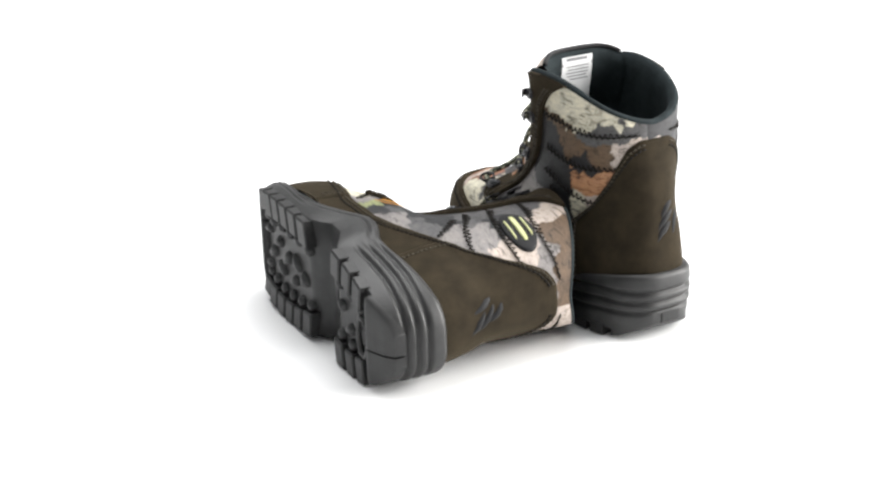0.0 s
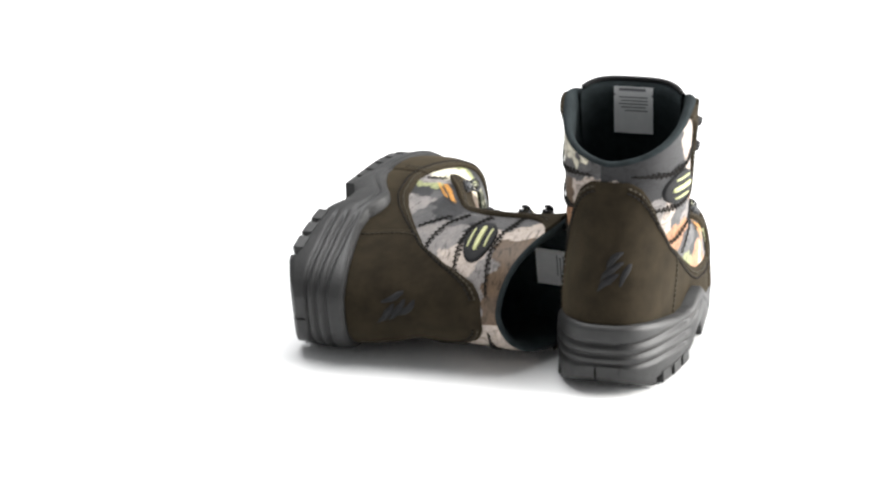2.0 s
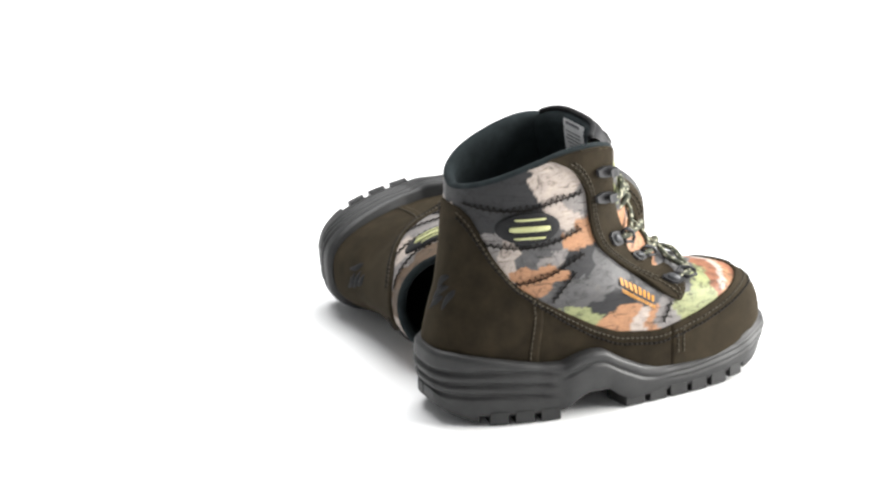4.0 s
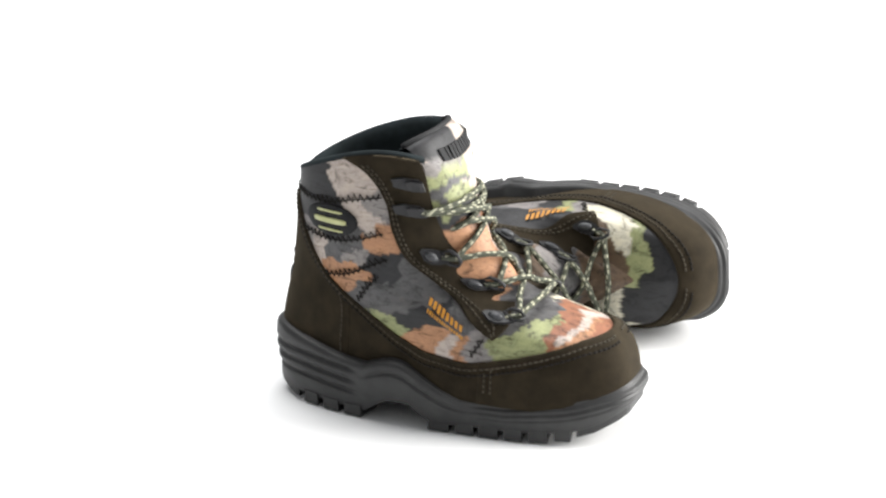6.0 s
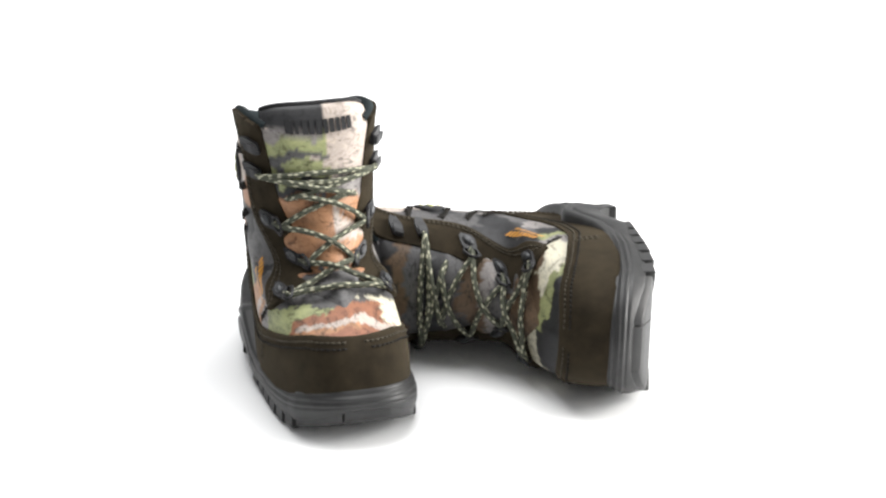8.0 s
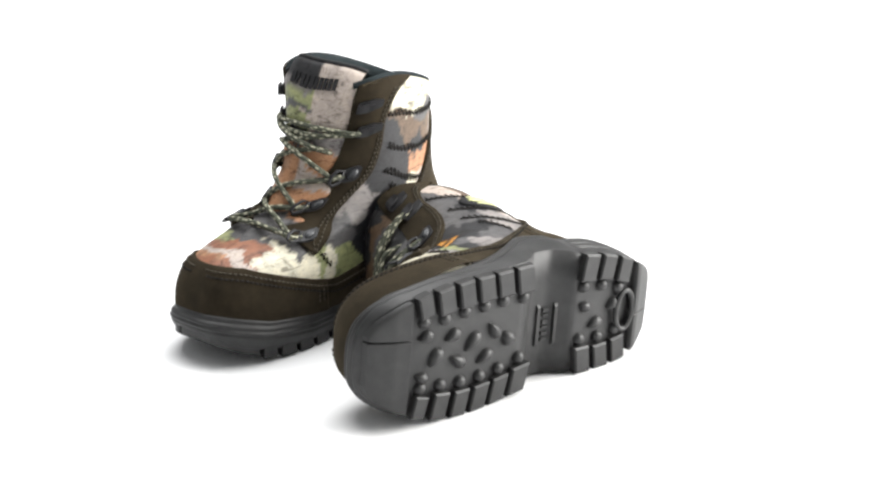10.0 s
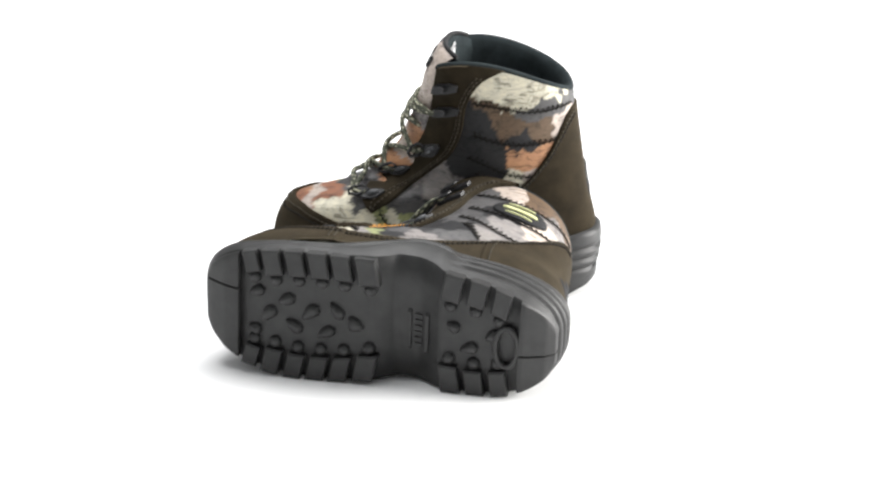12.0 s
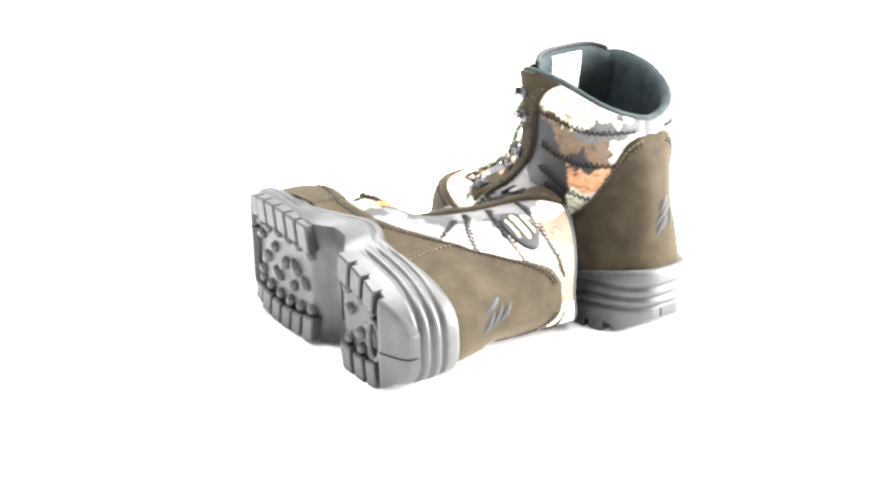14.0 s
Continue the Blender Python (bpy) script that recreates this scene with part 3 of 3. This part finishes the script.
            if kind == "ring":
                bm = bmesh.new()
                outline = [(-10, -2.6), (-8, -4.2), (-4, -4.2), (1, -3.2), (1, 3.2), (-4, 4.2), (-8, 4.2), (-10, 2.6)]
                lo, hi = [bm.verts.new(at(x, y, -0.4)) for x, y in outline], [bm.verts.new(at(x, y, 1.0)) for x, y in outline]
                for i in range(8):
                    bm.faces.new((lo[i], lo[(i + 1) % 8], hi[(i + 1) % 8], hi[i]))
                bm.faces.new(hi)
                eyelet = part("lace_ring", bm, METAL, base, "black metal lace ring on a riveted tab", smooth=False)
                bm = bmesh.new()
                rings = [[bm.verts.new(at(-5.6 + r * math.cos(k), r * math.sin(k), z)) for k in np.linspace(0, 2 * math.pi, 14, endpoint=False)] for r, z in ((2.9, 0.9), (2.8, 1.6), (2.1, 2.3), (0.9, 2.6))]
                for p, q in zip(rings, rings[1:]):
                    for i in range(14):
                        bm.faces.new((p[i], p[(i + 1) % 14], q[(i + 1) % 14], q[i]))
                bm.faces.new(rings[-1])
                part("rivet", bm, RIVET, eyelet, "grey domed rivet")
                bm = bmesh.new()
                tube(bm, [at(0.2, -3.2, 1.4), at(4.2, -4.2, 2.6), at(6.4, -1.8, 3.2), at(6.4, 1.8, 3.2), at(4.2, 4.2, 2.6), at(0.2, 3.2, 1.4)], 0.85, 6, closed=True)
                part("wire_loop", bm, METAL, eyelet)
                eyes[side].append((at(5.0, 0, 2.6), at(-1, 0, 2.5), nn, e2))
            else:
                bm = bmesh.new()
                outline = [(-9.5, -1.8), (-4, -3.0), (3.4, -2.6), (3.4, 2.6), (-4, 3.0), (-9.5, 1.8)]
                lo, hi = [bm.verts.new(at(x, y, -0.3)) for x, y in outline], [bm.verts.new(at(x, y, 1.3)) for x, y in outline]
                for i in range(6):
                    bm.faces.new((lo[i], lo[(i + 1) % 6], hi[(i + 1) % 6], hi[i]))
                bm.faces.new(hi)
                hook = part("lace_hook", bm, METAL, base, "black metal open lace hook", smooth=False)
                bm = bmesh.new()
                strip = [(2.2, 0.6, 2.4), (3.8, 0.8, 2.3), (4.7, 1.5, 2.2), (4.4, 2.5, 2.1), (2.6, 3.0, 2.2), (-1.0, 3.0, 2.4), (-3.5, 3.4, 1.6)]
                up = [[bm.verts.new(at(x, y, z + d)) for y, d in ((-w, 0), (w, 0), (w, 0.7), (-w, 0.7))] for x, z, w in strip]
                for p, q in zip(up, up[1:]):
                    for i in range(4):
                        bm.faces.new((p[i], p[(i + 1) % 4], q[(i + 1) % 4], q[i]))
                bm.faces.new(up[-1])
                bmesh.ops.recalc_face_normals(bm, faces=bm.faces)
                part("hook_lip", bm, METAL, hook, smooth=False)
                eyes[side].append((at(5.5, 0, 3.5), at(0.5, 0, 3.2), nn, e2))

    # tongue
    k = np.linspace(-1, 1, 40)
    rows_t = np.linspace(0.43, 0.97, 50)
    pts = []
    for t in rows_t:
        w = np.interp(t, [0.40, 0.5, 0.7, 0.9, 1.0], [13, 15, 18, 22, 25])
        row = []
        for x in k:
            side = -1 if x < 0 else 1
            tau = tau_at_width(side, t, max(abs(x) * w, 0.6))
            puff = -0.8 + 2.0 * np.clip((t - 0.43) / 0.07, 0, 1) + 1.8 * (1 - abs(x) ** 3) * np.clip((t - 0.45) / 0.1, 0, 1) + 0.8 * math.sin(t * 40) * (0.5 < t < 0.8)
            row.append(raised(side, min(tau, 0.998), t, puff))
        row = np.array(row)
        row[len(k) // 2 - 1:len(k) // 2 + 1, 1] = (-0.5, 0.5)
        pts.append(row)
    last = pts[-1]
    wide = last[:, 1]
    for up, back, wsc in ((4, -1.5, 1.0), (8, -3.5, 1.01), (12, -5.5, 1.01), (15, -7, 1.0), (16.5, -8.5, 0.98), (16.8, -10.5, 0.96)):
        row = last.copy()
        row[:, 0] += back
        row[:, 1] *= wsc
        f = up / 16.8
        row[:, 2] = row[:, 2] * (1 - f) + f * (134.6 - 3.6 * np.abs(k) ** 5)
        pts.append(row)
    tongue = cloth("tongue", np.array(pts), tongue_seeds, base, "padded camouflage tongue")
    bm = bmesh.new()
    inner = []
    for up, back in ((16.8, -10.0), (15.5, -13.0), (10, -14.0), (0, -12), (-14, -8.0), (-30, -3)):
        row = last.copy()
        row[:, 0] += back
        row[:, 1] *= 0.97
        row[:, 2] = 117.6 + up - 3.6 * np.abs(k) ** 5
        inner.append(row)
    grid(bm, np.array(inner))
    part("tongue_lining", bm, LINING, tongue, "dark padded tongue lining")
    bm = bmesh.new()
    tube(bm, [p + np.array([-0.5, 0, 0.3]) for p in pts[-1]], 1.3, 7)
    part("tongue_binding", bm, BLACK, tongue, "black edge binding")
    # white care label inside the tongue
    cells = []
    for v in np.linspace(0, 1, 8):
        cells.append([last[20] + np.array([-14.2 + 0.3 * math.sin(v * 5) + 2.5 * (1 - v) ** 2, y, -11 + 24 * v]) * np.array([1, 1, 1]) - np.array([0, last[20][1], 0]) for y in np.linspace(-9.5, 9.5, 6)])
    cells = np.array(cells)
    bm = bmesh.new()
    grid(bm, cells)
    grid(bm, cells + np.array([0.4, 0, 0]))
    tag = part("care_label", bm, LABEL, tongue, "white printed cloth label")
    for row, (y0, y1) in zip((6.4, 5.4, 4.9, 4.4, 3.9, 3.4), ((-6, 7), (-7, 7), (-7, 6), (-7, 7), (-6, 6), (-7, 4))):
        bm = bmesh.new()
        j = int(row)
        a0 = cells[j, 0] + (cells[j + 1, 0] - cells[j, 0]) * (row - j)
        h = 1.5 if row > 6 else 0.6
        x = a0[0] - 0.35
        f = [bm.verts.new((x, y, a0[2] + z)) for y, z in ((y0, 0), (y1, 0), (y1, h), (y0, h))]
        bm.faces.new(f)
        part("print_bar", bm, GREYPRINT, tag)
    # brand mark on the tongue: plain dark bars
    face = np.array(pts)
    r0 = len(rows_t) - 1
    for x0, x1 in ((-15, -11.5), (-10.5, -9), (-7, -4.6), (-3.8, -1.6), (-0.6, 2.2), (3.0, 5.0), (5.8, 8.0), (8.8, 10.8), (11.6, 13.6), (14.4, 16.4)):
        bm = bmesh.new()
        quad = []
        for y, v in ((x0, 0.0), (x1, 0.0), (x1, 1.0), (x0, 1.0)):
            row = face[r0 + 1] + (face[r0 + 3] - face[r0 + 1]) * v * 0.8
            quad.append(np.array([np.interp(y, row[:, 1], row[:, d]) for d in range(3)]) + np.array([0.5, 0, 0.15]))
        lo, hi = [bm.verts.new(p) for p in quad], [bm.verts.new(p + np.array([0.5, 0, 0.1])) for p in quad]
        for i in range(4):
            bm.faces.new((lo[i], lo[(i + 1) % 4], hi[(i + 1) % 4], hi[i]))
        bm.faces.new(hi)
        bmesh.ops.recalc_face_normals(bm, faces=bm.faces)
        part("mark_bar", bm, BLACK, tongue, smooth=False)

    # laces: each strand runs over the instep from eye to eye, pushed out along the instep's normal
    ga, gt = np.meshgrid(np.linspace(0.5, 0.999, 110), np.linspace(0.36, 1.0, 90))
    hull = np.concatenate([raised(side, ga, gt, 3.4).reshape(-1, 3) for side in (-1, 1)] + [np.array(pts).reshape(-1, 3)])
    outward = np.array([0.77, 0, 0.64])

    def lace(a, b, over=0.0, sag=0.0, lean=0.64):
        outward, along = np.array([math.sqrt(1 - lean ** 2), 0, lean]), np.array([-lean, 0, math.sqrt(1 - lean ** 2)])
        way = [a[1] - a[2] * 2.2, a[0] - a[2] * 0.8]
        for f in (0.12, 0.25, 0.38, 0.5, 0.62, 0.75, 0.88):
            c = a[0] * (1 - f) + b[0] * f - along * sag * math.sin(math.pi * f)
            near = (hull[:, 1] - c[1]) ** 2 + ((hull - c) @ along) ** 2
            cand = np.argsort(near)[:12]
            d = max(((hull[cand] - c) @ outward).max(), -1.0)
            way.append(c + outward * (d + 0.9 + over * math.sin(math.pi * f)))
        way += [b[0] - b[2] * 0.8, b[1] - b[2] * 2.2]
        bm = bmesh.new()
        tube(bm, smooth_path(way, 6), 1.38, 8, uv=0.22)
        part("lace", bm, LACE, base, "olive cord lace with cream flecks")
    o, i = eyes[-1], eyes[1]
    lace(o[0], i[0], 0.5)
    for n_eye in range(2):
        lace(o[n_eye], i[n_eye + 1], 0.2)
        lace(i[n_eye], o[n_eye + 1], 2.4)
    inward = np.array([1, 0.70, 1])
    mo, mi = (((p[2][0] + p[3][0]) * 0.5 * inward, (p[2][0] + p[3][0]) * 0.5 * inward - outward * 3, p[2][2]) for p in (o, i))
    lace(o[2], mi, 0.2, 1.0)
    lace(i[2], mo, 2.2, 1.0)
    lace(mo, i[3], 0.2, 1.0, 0.35)
    lace(mi, o[3], 2.0, 1.5, 0.35)
    lace(o[3], i[3], 0.0, -1.2, 0.15)
    lace(i[3], o[3], 0.3, 3.2, 0.15)

    # zigzag seams on the cloth
    for side in (-1, 1):
        zigzag(base, side, [(12, 105.5), (15, 105), (22, 104), (35, 104), (50, 107), (62, 109)])
        zigzag(base, side, [(17, 88), (30, 86), (45, 87), (62, 92)])
        zigzag(base, side, [(30, 68), (42, 70), (55, 76), (64, 80)])
        zigzag(base, side, [(48, 58), (54, 66), (60, 72)])
        zigzag(base, side, [(104, 40), (107, 44), (110, 49)])

    # oval badge on the outer side
    ca = np.array(raised(-1, *t_at_z(-1, 36, 95.5), 1.0))
    def oval(rx, rz, h, x0=0.0, z0=0.0, count=28, square=2.0):
        ring_pts = []
        for g in np.linspace(0, 2 * math.pi, count, endpoint=False):
            cx, cz = math.cos(g), math.sin(g)
            px = 36 + x0 + rx * math.copysign(abs(cx) ** (2 / square), cx)
            pz = 95.5 + z0 + rz * math.copysign(abs(cz) ** (2 / square), cz)
            near = skin(-1, *t_at_z(-1, px, pz))
            ring_pts.append(np.array([px, min(near[1], -20) - h, pz]))
        return ring_pts
    def disc(name, rx, rz, h0, h1, mat, parent, x0=0.0, z0=0.0, text="", square=2.0):
        bm = bmesh.new()
        rs = [[bm.verts.new(p) for p in oval(rx * s, rz * s, h, x0, z0, 28, square)] for s, h in ((1.0, h0), (1.0, h1 - 0.4), (0.95, h1), (0.6, h1 + 0.15))]
        for p, q in zip(rs, rs[1:]):
            for j in range(28):
                bm.faces.new((p[j], p[(j + 1) % 28], q[(j + 1) % 28], q[j]))
        bm.faces.new(rs[-1])
        bmesh.ops.recalc_face_normals(bm, faces=bm.faces)
        return part(name, bm, mat, parent, text)
    badge = disc("badge", 14, 7.5, -0.6, 1.6, BLACK, base, text="black oval rubber badge with lime bars")
    disc("badge_bar", 9.0, 1.25, 1.2, 2.3, LIME, badge, 0, 0, "", 5.0)
    disc("badge_bar", 7.0, 0.5, 1.2, 2.1, LIME, badge, 0, 4.4, "", 4.0)
    disc("badge_bar", 7.0, 0.5, 1.2, 2.1, LIME, badge, 0, -4.4, "", 4.0)

    # orange print on the outer side: bars the size of the letters
    for row, (count, length, high, off) in enumerate(((8, 1.35, 2.9, 0.0), (15, 0.7, 1.5, -2.9))):
        for j in range(count):
            x = 83 + j * (17.5 / count)
            z = 60.0 - (x - 84) * 0.62 + off
            bm = bmesh.new()
            quad = [raised(-1, *t_at_z(-1, x + dx, z + dz), 0.9) for dx, dz in ((0, 0), (length, -length * 0.62), (length + 0.2, high - length * 0.62), (0.2, high))]
            vs = [bm.verts.new(p) for p in quad]
            bm.faces.new(vs)
            part("print_bar", bm, ORANGE, base)

    # stitched feather mark at the back of the heel
    taus, heights = np.meshgrid(np.linspace(0.002, 0.3, 80), np.linspace(0, 0.8, 90))
    def rear(y, z, h):
        side = -1 if y < 0 else 1
        p = skin(side, taus, heights)
        n = np.argmin((np.abs(p[..., 1]) - abs(y)) ** 2 + (p[..., 2] - z) ** 2)
        return raised(side, taus.flat[n], heights.flat[n], h)
    for y0, z0, dy, dz in ((5, 50, -13, 11), (4, 55, -14, 12), (1, 60.5, -10, 11), (-6, 52, -6, 14)):
        bm = bmesh.new()
        tube(bm, [rear(y0 + dy * f, z0 + dz * f + 2.0 * math.sin(math.pi * f), 0.4) for f in np.linspace(0, 1, 9)], lambda f: 0.3 + 1.7 * math.sin(math.pi * min(max(f, 0.02), 0.98)), 6)
        part("heel_mark", bm, BLACK, base, "dark stitched mark")
    base.matrix_basis = m
    return base


STANDING = Matrix.Translation((-0.0973 * S, 0.0120 * S, -0.002 * S)) @ pose(0, 0, 0, 0, 0, -60.9)
FALLEN = Matrix.Translation((0.0513 * S, 0.0815 * S, 0.0240 * S)) @ pose(0, 0, 0, 87.0, -3.9, -68.4)
boot_standing = boot(1.0, PRINT_SHINE_STANDING, TONGUE_STANDING, STANDING, "brown suede and camouflage hiking boot standing upright on white")
boot_fallen = boot(-1.0, PRINT_FALLEN, TONGUE_FALLEN, FALLEN, "brown suede and camouflage hiking boot lying on its side")

# ------------------------------------------------------------------ the turntable's spin
TURN = [184.76, 173.15, 161.1, 148.72, 136.78, 124.71, 112.05, 99.21, 86.6, 74.57, 62.46, 50.36, 38.78, 26.06, 13.56, 0.35, -13.93, -28.03,
        -41.96, -56.38, -71.19, -85.92, -100.08, -113.22, -125.87, -138.46, -150.01, -160.59, -170.47]


def motions():
    """Both boots ride the unseen turntable about the vertical axis at the origin."""
    turns = []
    for n, angle in enumerate(TURN):
        turns.append((n * 0.5, angle))
        if n + 1 < len(TURN):
            before, after, far = TURN[max(n - 1, 0)], TURN[n + 1], TURN[min(n + 2, len(TURN) - 1)]
            turns.append((n * 0.5 + 0.25, (9 * (angle + after) - before - far) / 16 if 0 < n < len(TURN) - 2 else (angle + after) / 2))
    for thing, rest in ((boot_standing, STANDING), (boot_fallen, FALLEN)):
        walk(thing, [(t, pose(0, 0, 0, 0, 0, a) @ rest) for t, a in turns])


motions()
